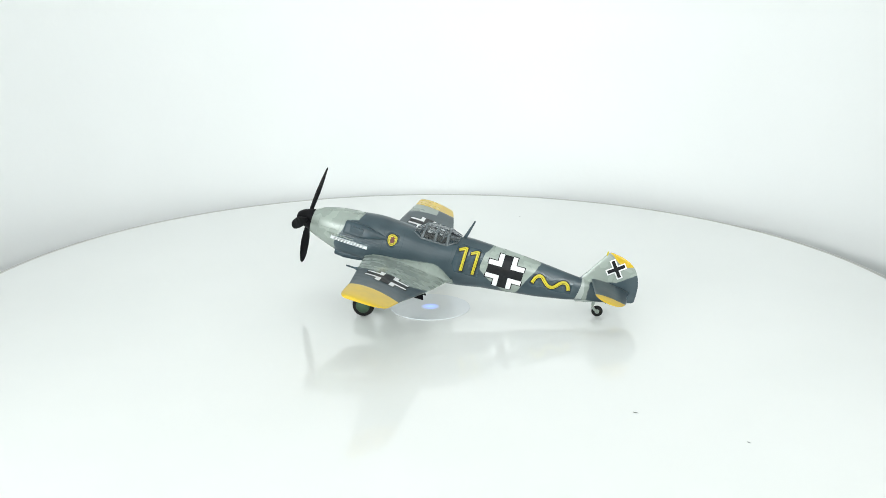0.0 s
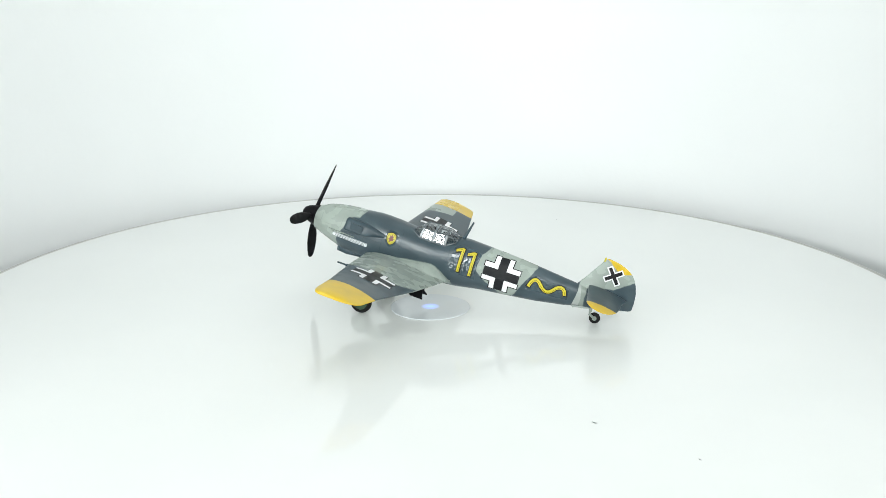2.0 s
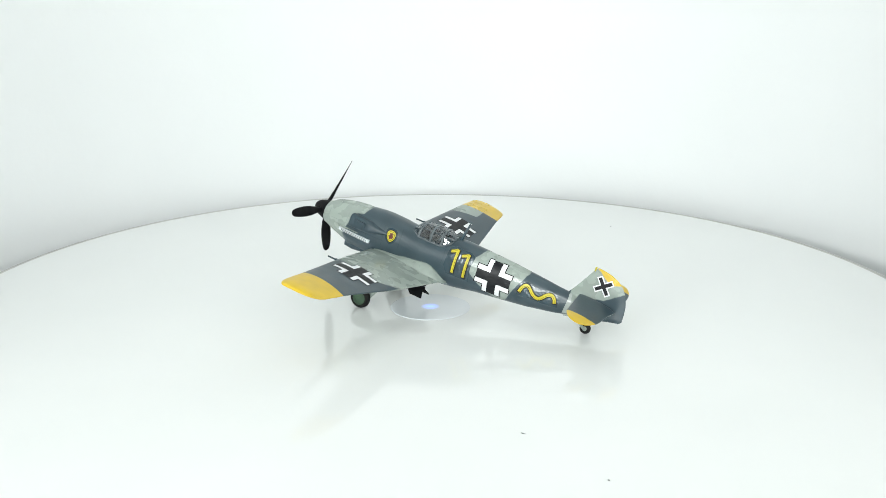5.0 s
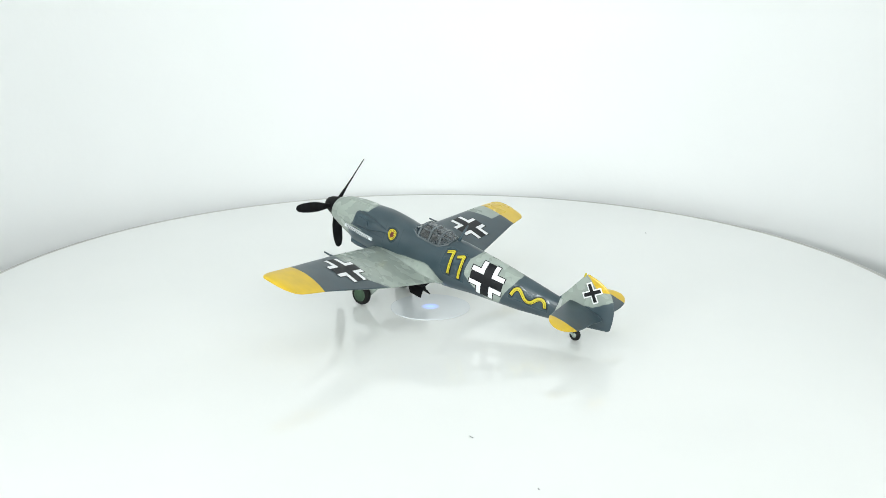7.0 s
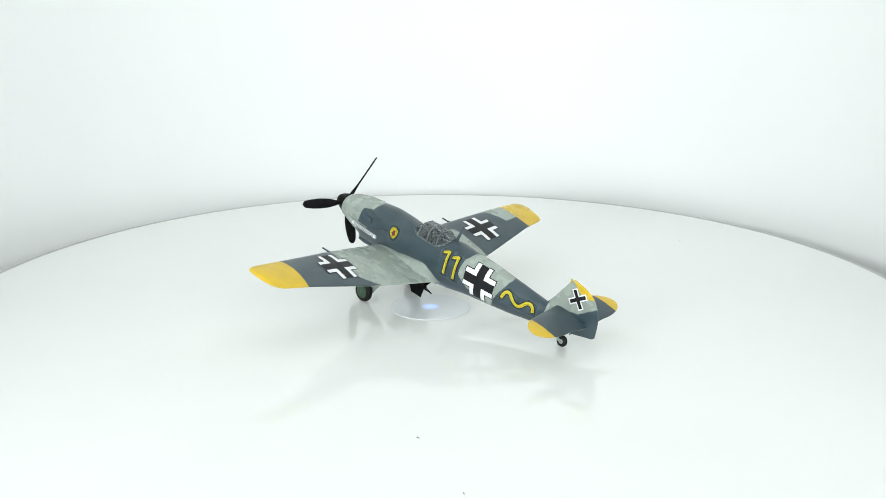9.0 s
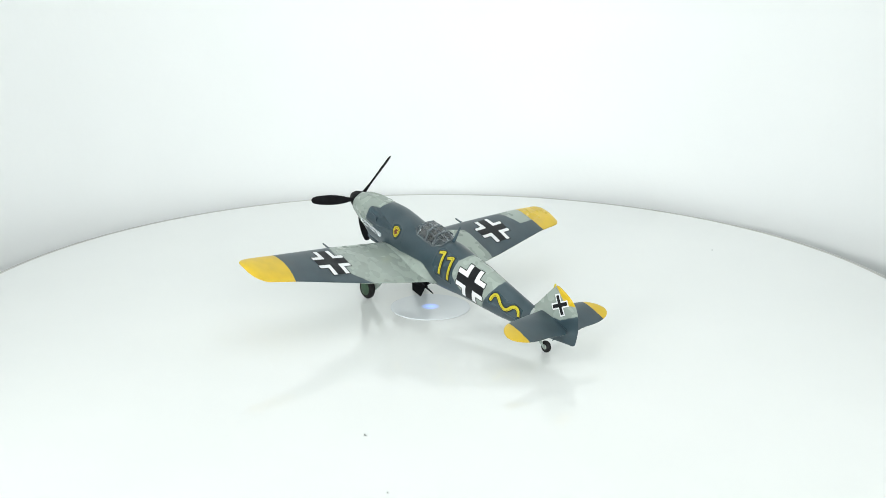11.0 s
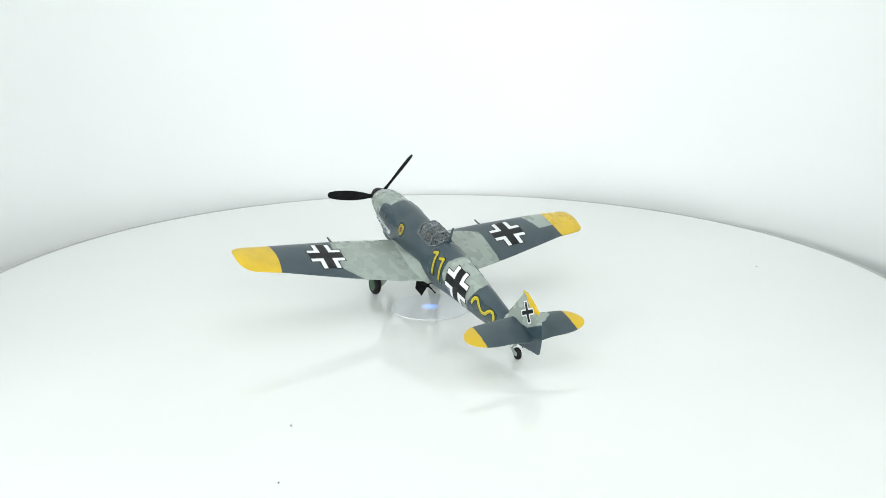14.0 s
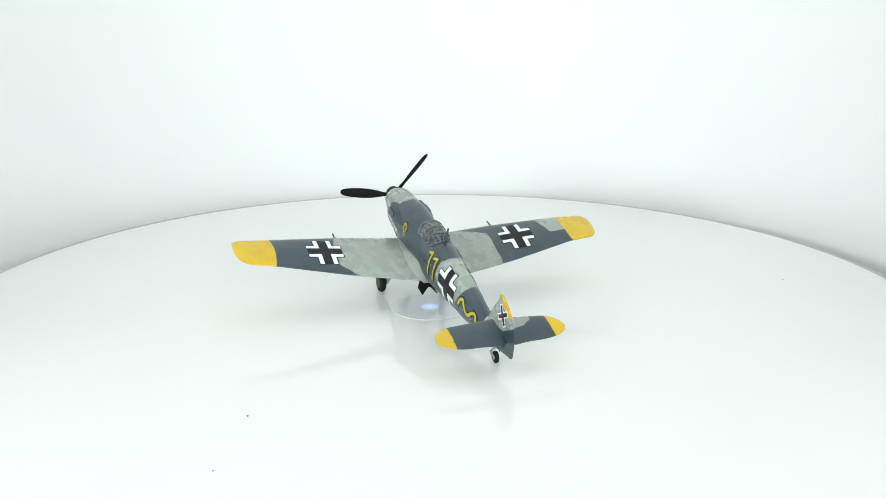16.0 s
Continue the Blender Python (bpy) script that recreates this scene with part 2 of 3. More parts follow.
def build_turntable():
    root = new("turntable")
    tagged(root, "round glossy white acrylic turntable with a plain rim", "turntable")
    prof = [(-0.006, TABLE_R - 0.0006), (-0.0055, TABLE_R), (-0.0008, TABLE_R), (-0.0003, TABLE_R - 0.0003), (0.0, TABLE_R - 0.0010)]
    part("platter", turned(prof, "Z", n=192), WHITE, root, "glossy white platter", level=False, smooth=False)
    part("base_drum", turned([(-0.035, 0.176), (-0.034, 0.1768), (-0.0065, 0.1768), (-0.006, 0.176)], "Z", n=128), WHITE, root, "white drum under the platter", level=False, smooth=False)
    # added lip, coloured to draw the dark line of the gap behind the rim
    rim = [(-0.0055, TABLE_R + 0.0001), (-0.0055, TABLE_R + 0.0004), (0.0002, TABLE_R + 0.0004), (0.00024, TABLE_R + 0.0001), (0.0002, TABLE_R - 0.0002), (-0.0002, TABLE_R - 0.0003)]
    part("rim_line", turned(rim, "Z", n=192), RIM_LINE, root, "thin tan lip added for the dark line of the gap", level=False, smooth=False)
    return root


turntable = build_turntable()


def build_disc():
    r = 0.0145
    disc = part("clear_disc", turned([(0.00008, r - 0.0001), (0.00012, r), (0.00028, r), (0.00035, r - 0.00015)], "Z", n=96), FROST, None, smooth=False)
    tagged(disc, "thin frosted clear plastic disc at the turntable's middle", "disc")
    part("blue_glint", turned([(0.00033, 0.0037), (0.00039, 0.0036)], "Z", n=48), GLOW, disc, "small blue reflection made as a glow", level=False, smooth=False)
    disc.location = (-0.0025, -0.0008, 0.0)


build_disc()


def build_lint(x, y, size, bend, turn):
    bm = bar([(-size, 0, 0.00012), (0, bend, 0.00022), (size, 0, 0.00012)], [0.00007, 0.00013, 0.00006], 6)
    ob = part("lint_speck", bm, DUST, None)
    tagged(ob, "tiny dark speck of lint on the white turntable", "lint", "specks on the turntable")
    return ob, Vector((x, y, 0)), turn


LINT = [build_lint(0.0715, -0.0822, 0.0008, 0.0005, 160), build_lint(0.1013, -0.0966, 0.0005, 0.0002, 140),
        build_lint(0.0167, 0.139, 0.0003, 0.0001, 60)]

# ---- the aeroplane, in full-size metres: x aft from the propeller, y to its right wing, z up ----
plane = new("model_aeroplane")
tagged(plane, "hand-painted slate and pale grey plastic model fighter plane with yellow tips", "model plane")

FUS = smooth_table([
    # x, bottom, top, half width
    (0.16, -0.32, 0.30, 0.31), (0.40, -0.42, 0.425, 0.35), (0.62, -0.50, 0.49, 0.38), (0.85, -0.57, 0.54, 0.405),
    (1.03, -0.665, 0.56, 0.42), (1.35, -0.65, 0.585, 0.44), (1.80, -0.62, 0.64, 0.46), (2.00, -0.62, 0.65, 0.46),
    (2.40, -0.62, 0.635, 0.46), (2.85, -0.62, 0.60, 0.455), (3.60, -0.60, 0.60, 0.45), (3.90, -0.58, 0.66, 0.44),
    (4.10, -0.56, 0.75, 0.43), (4.30, -0.53, 0.77, 0.42), (4.84, -0.42, 0.76, 0.385), (5.58, -0.32, 0.735, 0.33),
    (6.30, -0.21, 0.685, 0.275), (7.02, -0.06, 0.625, 0.205), (7.40, 0.05, 0.60, 0.16), (7.75, 0.11, 0.58, 0.11), (8.02, 0.17, 0.56, 0.06)])


def power(x):
    return float(np.interp(x, [0.16, 0.9, 1.6, 2.5, 3.0, 3.7, 4.3, 5.0, 8.0], [2.0, 2.0, 2.3, 2.35, 2.3, 2.3, 2.2, 2.02, 2.0]))


def fus_ring(x, n=72):
    zb, zt, hw = FUS(x)
    zc = zb + 0.50 * (zt - zb)
    ring, pw = [], 2 / power(x)
    for k in range(n):
        a = 2 * math.pi * k / n
        c, s = math.cos(a), math.sin(a)
        ring.append((x, hw * math.copysign(abs(c) ** pw, c), zc + (zt - zb) / 2 * math.copysign(abs(s) ** pw, s)))
    return ring


def fus_y(x, z):
    """The half width of the fuselage at a height."""
    zb, zt, hw = FUS(x)
    u = min(0.999, abs(z - (zb + zt) / 2) / ((zt - zb) / 2))
    return hw * (1 - u ** power(x)) ** (1 / power(x))


NOSE_EDGE = [(0.98, -0.9), (0.88, -0.32), (0.95, -0.1), (1.04, 0.12), (1.09, 0.34), (1.20, 0.40), (1.37, 0.44), (1.45, 0.60), (1.42, 0.9)]
BAND_FRONT = [(5.60, -0.40), (5.28, -0.19), (4.92, 0.0), (4.66, 0.2), (4.60, 0.45), (4.82, 0.66), (5.02, 0.9)]
BAND_REAR = [(5.66, -0.40), (5.77, -0.17), (5.93, 0.2), (6.06, 0.45), (6.15, 0.66), (6.22, 0.85)]
FILLET_EDGE = [(1.70, -0.9), (1.80, -0.40), (2.27, -0.28), (2.56, -0.21), (3.15, -0.11), (3.52, -0.04), (3.66, -0.07), (3.86, -0.19), (4.14, -0.39), (4.2, -0.9)]
TAIL_EDGE = [(7.44, -0.2), (7.42, 0.07), (7.33, 0.4), (7.26, 0.75)]
FIN_EDGE = [(7.52, -0.3), (7.50, 0.59), (7.70, 0.64), (8.12, 0.77), (8.30, 0.90), (8.55, 1.09), (8.9, 1.2)]


def body_camo(p):
    """Positive: slate. Pale are the nose, a band round the rear and the fin."""
    x, z = p.x, p.z
    nose = side(NOSE_EDGE, x, z)
    band = min(side(BAND_FRONT, x, z), -side(BAND_REAR, x, z))
    tail = min(side(TAIL_EDGE, x, z), side(FIN_EDGE, x, z) * -1)
    root = -side(FILLET_EDGE, x, z)
    return min(nose, -band, -tail, root)


def no_field(p):
    return -1.0


def fin_yellow(p):
    return side([(7.62, 1.52), (7.85, 1.43), (8.05, 1.27), (8.20, 1.20), (8.6, 1.34)], p.x, p.z) * -1


def build_fuselage():
    xs = np.arange(0.16, 8.021, 0.03)
    bm = loft([fus_ring(float(x)) for x in xs])
    # the open cockpit under the canopy
    hole = [f for f in bm.faces if 3.02 < f.calc_center_median().x < 3.70 and abs(f.calc_center_median().y) < 0.28 and f.calc_center_median().z > 0.40]
    bmesh.ops.delete(bm, geom=hole, context="FACES")
    ob = part("fuselage", bm, CAMO, plane)
    add_field(ob, "camo", body_camo)
    add_field(ob, "yellow", no_field)
    return ob


fuselage = build_fuselage()


def fin_edges(z):
    le = float(np.interp(z, [0.1, 0.5, 0.62, 0.83, 1.42, 1.48], [7.5, 7.2, 7.22, 7.36, 7.70, 7.76]))
    te = float(np.interp(z, [0.10, 0.2, 0.3, 0.35, 0.40, 0.615, 0.80, 0.90, 1.03, 1.15, 1.25, 1.32, 1.37, 1.41, 1.45, 1.47, 1.48],
                         [7.75, 8.1, 8.45, 8.64, 8.70, 8.70, 8.68, 8.655, 8.61, 8.546, 8.47, 8.384, 8.30, 8.205, 8.08, 7.97, 7.86]))
    return le, te


def fin_loft(x_from, x_to, z_to):
    rings = []
    for z in np.concatenate([np.linspace(0.14, 1.3, 40), np.linspace(1.32, z_to, 14)]):
        le, te = fin_edges(z)
        a, b = max(le, x_from), min(te, x_to)
        if b - a < 0.02:
            a = b - 0.02 if x_from < le else a
            b = a + 0.02
        ring = []
        thick = 0.075 - 0.035 * (z - 0.1) / 1.4
        n = 14
        for sgn in (1, -1):
            for k in range(n):
                u = k / (n - 1) if sgn > 0 else 1 - k / (n - 1)
                x = a + (b - a) * (1 - math.cos(math.pi * u)) / 2
                w = (x - le) / max(te - le, 0.05)
                t = thick * max(0.10, (max(0.0, min(1, w)) ** 0.5) * (1.05 - w) * 1.9)
                ring.append((x, sgn * t, z))
        rings.append(ring)
    return loft(rings)


def build_tail():
    for name, a, b, c in (("fin", 7.0, 8.03, 1.477), ("rudder", 8.033, 9.0, 1.452)):
        ob = part(name, fin_loft(a, b, c), CAMO, plane, "rudder with a yellow top" if name == "rudder" else "")
        add_field(ob, "camo", body_camo)
        add_field(ob, "yellow", fin_yellow)
    part("fin_horn", bar([(7.70, 0, 1.38), (7.705, 0, 1.47), (7.71, 0, 1.495)], [0.026, 0.026, 0.012]), DECAL_YELLOW, plane, "small yellow mast stub")


build_tail()


def foil_rings(ys, edges, thick, twist, n=22):
    """Rings of a wing: edges(y) gives leading edge, trailing edge and height."""
    rings = []
    for y in ys:
        le, te, z = edges(y)
        ring = []
        for sgn in (1, -1):
            for k in range(n):
                u = k / n if sgn > 0 else 1 - k / n
                w = (1 - math.cos(math.pi * u)) / 2
                c = te - le
                t = thick(y) * c * 5 * (0.2969 * math.sqrt(w) - 0.126 * w - 0.3516 * w * w + 0.2843 * w ** 3 - 0.1000 * w ** 4) + 0.006
                camber = 0.02 * c * 4 * w * (1 - w)
                ring.append((le + c * w, y, z + camber + sgn * t - twist(y) * (w - 0.4) * c))
        rings.append(ring)
    return rings


LEFT_TIP, RIGHT_TIP = 5.045, 4.98


def wing_edges(y):
    a = abs(y)
    le, te, z = 1.72 + 0.107 * min(a, 4.0) + 0.01 * max(0.0, a - 4.0), 4.10 - 0.183 * a, -0.475 + 0.130 * min(a, 4.0) + (0.075 if y < 0 else 0.0) * max(0.0, a - 4.0)
    if a < 1.0:
        te += 0.10 * (1 - a) ** 2
        z += 0.03 * (1 - a)
    tip, span, front, back = (LEFT_TIP, 0.44, 0.13, 0.60) if y < 0 else (RIGHT_TIP, 0.36, 0.30, 0.42)
    if a > tip - span:
        u = min(1, (a - tip + span) / span)
        le += front * (1 - math.sqrt(max(0, 1 - u ** 3)))
        te -= back * (1 - math.sqrt(max(0, 1 - u ** 3)))
    return le, te, z


LEFT_EDGE = [(1.2, -2.10), (2.45, -2.42), (3.33, -2.45), (3.95, -1.80)]
RIGHT_EDGE = [(1.2, 0.2), (2.05, 1.30), (2.48, 1.92), (4.2, 1.90)]
RIGHT_PATCH = [(1.2, 2.95), (2.02, 3.36), (2.90, 3.61), (2.86, 4.5)]


def wing_camo(p):
    le, te, z = wing_edges(p.y)
    w = max(0.0, min(1.0, (p.x - le) / (te - le)))
    if p.z < z + (te - le) * (0.08 * w * (1 - w) - wing_twist(p.y) * (w - 0.4)) - 0.002:
        return -0.15
    if p.y < 0:
        return side(LEFT_EDGE, p.x, p.y)
    return min(-side(RIGHT_EDGE, p.x, p.y), side(RIGHT_PATCH, p.x, p.y))


def wing_yellow(p):
    bow = math.sin(math.pi * max(0, min(1, (p.x - 2.1) / 1.3)))
    return abs(p.y) - (4.10 + 0.005 * (p.x - 2.16) - 0.075 * bow if p.y < 0 else 4.035 + 0.06 * (p.x - 2.16) - 0.03 * bow)


def wing_top(x, y):
    le, te, z = wing_edges(y)
    c = te - le
    w = max(0, min(1, (x - le) / c))
    t = wing_thick(y) * c * 5 * (0.2969 * math.sqrt(w) - 0.126 * w - 0.3516 * w * w + 0.2843 * w ** 3 - 0.1000 * w ** 4) + 0.006
    return z + 0.08 * c * w * (1 - w) + t - wing_twist(y) * (w - 0.4) * c


def wing_thick(y):
    return float(np.interp(abs(y), [0, 0.6, 1.5, 5.1], [0.105, 0.11, 0.122, 0.10]))


def wing_twist(y):
    return float(np.interp(abs(y), [0.4, 2.2], [-0.025, 0.05]))


def build_wings():
    for name, s, tip in (("left_wing", -1, LEFT_TIP), ("right_wing", 1, RIGHT_TIP)):
        ys = [s * v for v in np.concatenate([np.linspace(0.2, tip - 0.44, 72), tip - 0.44 + 0.44 * np.sin(np.linspace(0.06, 1, 22) * math.pi / 2)])]
        ob = part(name, loft(foil_rings(ys, wing_edges, wing_thick, wing_twist)), WING_CAMO, plane, "wing with a yellow tip")
        add_field(ob, "camo", wing_camo)
        add_field(ob, "yellow", wing_yellow)
        z = wing_edges(2.24)[2]
        part("gun_barrel", bar([(2.3, s * 2.24, z + 0.03), (1.92, s * 2.24, z + 0.03), (1.90, s * 2.24, z + 0.03), (1.68, s * 2.24, z + 0.03)], [0.045, 0.036, 0.024, 0.022], 10),
             SLATE_PAINT, ob, "thin gun barrel at the leading edge")


build_wings()


def build_fillets():
    """Smooth pale fairings where the wings meet the body."""
    for s in (-1, 1):
        rings = []
        for u in np.linspace(0, 1, 40):
            x = 1.95 + 2.17 * float(u)
            zf = float(np.interp(x, [1.95, 2.27, 2.56, 3.15, 3.52, 3.66, 3.86, 4.14], [-0.40, -0.30, -0.23, -0.13, -0.06, -0.09, -0.21, -0.39]))
            yq = float(np.interp(u, [0, 0.25, 0.75, 1], [0.47, 0.60, 0.66, 0.48]))
            zq = wing_top(min(x, 4.0), yq) - 0.004
            zf = max(zf, zq + 0.01)
            yp = fus_y(x, zf) - 0.006
            p, q, c = Vector((x, yp, zf)), Vector((x, yq, zq)), Vector((x, yp * 0.35 + yq * 0.65, zf * 0.45 + zq * 0.55 + 0.012))
            ring = [p * ((1 - t) ** 2) + c * (2 * t * (1 - t)) + q * (t * t) for t in (k / 9 for k in range(10))]
            ring += [Vector((x, yq - 0.05, zq - 0.05)), Vector((x, max(0.05, yp - 0.12), zq - 0.05))]
            rings.append([(v.x, s * v.y, v.z) for v in ring])
        part("wing_fillet", loft(rings), PALE, plane, "pale fairing between wing and body")


build_fillets()


def stab_edges(y):
    a = abs(y)
    le, te, z = 7.50 + 0.12 * a, 8.50 - 0.07 * a + 0.012 * math.sin(8 * a + (0 if y < 0 else 1)) - 0.16 * max(0.0, 1 - a / 0.14), 0.655 + (-0.002 if y < 0 else 0.035) * a
    root = 1.13 if y < 0 else 1.05
    if a > root:
        u = min(1, (a - root) / 0.47)
        e = 1 - math.sqrt(max(0, 1 - u * u))
        le += 0.42 * e
        te -= 0.34 * e
    return le, te, z


def stab_camo(p):
    le, te, z = stab_edges(p.y)
    w = max(0.0, min(1.0, (p.x - le) / (te - le)))
    if p.z < z + (te - le) * (0.08 * w * (1 - w) - 0.05 * (w - 0.4)) - 0.002:
        return -0.15
    return 1.0 if p.y < 0 else -side([(7.0, 0.95), (7.75, 0.78), (7.95, 0.55), (8.05, 0.0)], p.x, p.y)


def build_stabilisers():
    for name, s, root in (("left_tailplane", -1, 1.13), ("right_tailplane", 1, 1.05)):
        ys = [s * v for v in np.concatenate([np.linspace(0.0, root, 24), root + 0.47 * np.sin(np.linspace(0.1, 1, 14) * math.pi / 2)])]
        ob = part(name, loft(foil_rings(ys, stab_edges, lambda y: 0.075, lambda y: 0.05)), WING_CAMO, plane, "tailplane with a yellow tip")
        add_field(ob, "camo", stab_camo)
        add_field(ob, "yellow", lambda p: abs(p.y) - (1.21 if p.y < 0 else 1.16))


build_stabilisers()


def build_propeller():
    prop = part("propeller", turned([(-0.30, 0.02), (-0.29, 0.07), (-0.25, 0.13), (-0.16, 0.19), (-0.02, 0.245), (0.10, 0.28), (0.15, 0.292), (0.17, 0.28)], "X", n=40),
                BLACK, plane, "black spinner with three blades")
    for ang, reach in ((54.2, 1.0), (172.9, 1.065), (-68.8, 1.0)):
        ax = Vector((0, math.cos(radians(ang)), math.sin(radians(ang))))
        tan = Vector((0, ax.z, -ax.y))
        rings = []
        for u in np.concatenate([np.linspace(0, 0.9, 18), np.linspace(0.92, 1.0, 8)]):
            r = 0.18 + (1.51 * reach - 0.18) * u
            chord = float(np.interp(u, [0, 0.08, 0.2, 0.4, 0.6, 0.8, 0.9, 0.96, 0.99, 1.0], [0.11, 0.11, 0.19, 0.265, 0.278, 0.245, 0.205, 0.16, 0.10, 0.04]))
            th = float(np.interp(u, [0, 0.08, 0.3, 1.0], [0.055, 0.05, 0.026, 0.008]))
            beta = radians(float(np.interp(u, [0, 0.3, 1], [52, 40, 27])))
            cv = tan * math.cos(beta) + Vector((-1, 0, 0)) * math.sin(beta)
            nv = ax.cross(cv)
            rings.append([ax * r + cv * chord / 2 * math.cos(2 * math.pi * k / 14) + nv * th * math.sin(2 * math.pi * k / 14) for k in range(14)])
        part("blade", loft(rings), BLACK, prop)


build_propeller()


def build_engine_details():
    for s in (-1, 1):
        # fairing on the cowling's side: a box in front that tapers off behind
        rings = []
        for u in np.concatenate([[0.0, 0.015, 0.04], np.linspace(0.08, 1, 26)]):
            x = 1.07 + 1.21 * float(u)
            f = float(np.interp(u, [0, 0.015, 0.04, 0.50, 0.56, 0.8, 1], [0.78, 0.95, 1, 0.97, 0.88, 0.46, 0.03]))
            zc = 0.21 + 0.02 * u
            hh = 0.015 + 0.150 * f
            d = 0.105 * f
            sharp = float(np.interp(u, [0, 0.48, 0.66, 1], [0.24, 0.28, 0.62, 0.9]))
            ring = []
            for k in range(28):
                a = 2 * math.pi * (k + 0.5) / 28
                c, sn = math.cos(a), math.sin(a)
                zz = zc + hh * math.copysign(abs(sn) ** sharp, sn)
                yy = fus_y(x, zz) - 0.05 + (d + 0.05) * math.copysign(abs(c) ** sharp, c) * (1 if c > 0 else 0.3)
                ring.append((x, s * yy, zz))
            rings.append(ring)
        fairing = part("cowl_fairing", loft(rings), SLATE_PAINT, plane, "slate fairing on the engine cowling")
        # raised hatch on the fairing
        rr = []
        for x, w in ((1.24, 0.078), (1.25, 0.088), (1.58, 0.080), (1.59, 0.070)):
            y0 = max(fus_y(x, 0.22 - w), fus_y(x, 0.22 + w)) + 0.095
            rr.append([(x, s * (y0 - 0.05), 0.215 - w), (x, s * (y0 + 0.012), 0.215 - w * 0.95), (x, s * (y0 + 0.012), 0.215 + w * 0.95), (x, s * (y0 - 0.05), 0.215 + w)])
        part("hatch", loft(rr), SLATE_PAINT, fairing, smooth=False)
        # exhaust strip with its lip
        bm = bmesh.new()
        rings = []
        for x in np.linspace(0.78, 1.78, 20):
            y0 = fus_y(float(x), -0.17)
            rings.append([(x, s * (y0 - 0.03), -0.215), (x, s * (y0 + 0.045), -0.205), (x, s * (y0 + 0.05), -0.13), (x, s * (y0 - 0.03), -0.115)])
        strip = part("exhaust_strip", loft(rings), SILVER, plane, "pale silver exhaust strip", smooth=False)
        bm = bmesh.new()
        for k in range(2):
            z = -0.152 - 0.032 * k
            rr = []
            for x in np.linspace(0.86, 1.70, 18):
                y0 = fus_y(float(x), -0.17) + 0.049
                rr.append([(x, s * (y0 - 0.01), z - 0.006), (x, s * (y0 + 0.004), z - 0.006), (x, s * (y0 + 0.004), z + 0.006), (x, s * (y0 - 0.01), z + 0.006)])
            loft(rr, True, bm)
        part("exhaust_slot", bm, FRAME_GREY, strip, "thin dark slots")
        rr = []
        for u in np.linspace(0, 1, 18):
            x = 0.62 + 0.75 * u
            y0 = fus_y(float(x), -0.08)
            o = 0.055 * math.sin(math.pi * min(1, u * 1.3 + 0.05)) if u < 0.73 else 0.02
            rr.append([(x, s * (y0 - 0.02), -0.10), (x, s * (y0 + o), -0.085), (x, s * (y0 + o), -0.075), (x, s * (y0 - 0.02), -0.06)])
        part("exhaust_lip", loft(rr), PALE, plane, "pale lip over the exhaust", smooth=False)
        # trough on the cowling's top
        part("gun_trough", bar([(0.55, s * 0.14, 0.425), (0.9, s * 0.145, 0.495), (1.3, s * 0.15, 0.545)], [0.02, 0.028, 0.02], 8), PALE, plane, "pale ridge along the cowling")
    # air scoop under the chin
    rings = []
    for x, w, lo, hi in ((0.93, 0.23, -0.66, -0.45), (0.95, 0.25, -0.69, -0.45), (1.2, 0.28, -0.705, -0.45), (1.6, 0.26, -0.66, -0.45), (1.85, 0.2, -0.6, -0.45)):
        rings.append([(x, w * c, (lo + hi) / 2 + (hi - lo) / 2 * s) for c, s in ((0.7, 1), (1, 0.3), (0.95, -0.6), (0.6, -0.95), (0, -1), (-0.6, -0.95), (-0.95, -0.6), (-1, 0.3), (-0.7, 1))])
    part("oil_cooler", loft(rings), SLATE_PAINT, plane, "slate oil cooler under the nose")


build_engine_details()


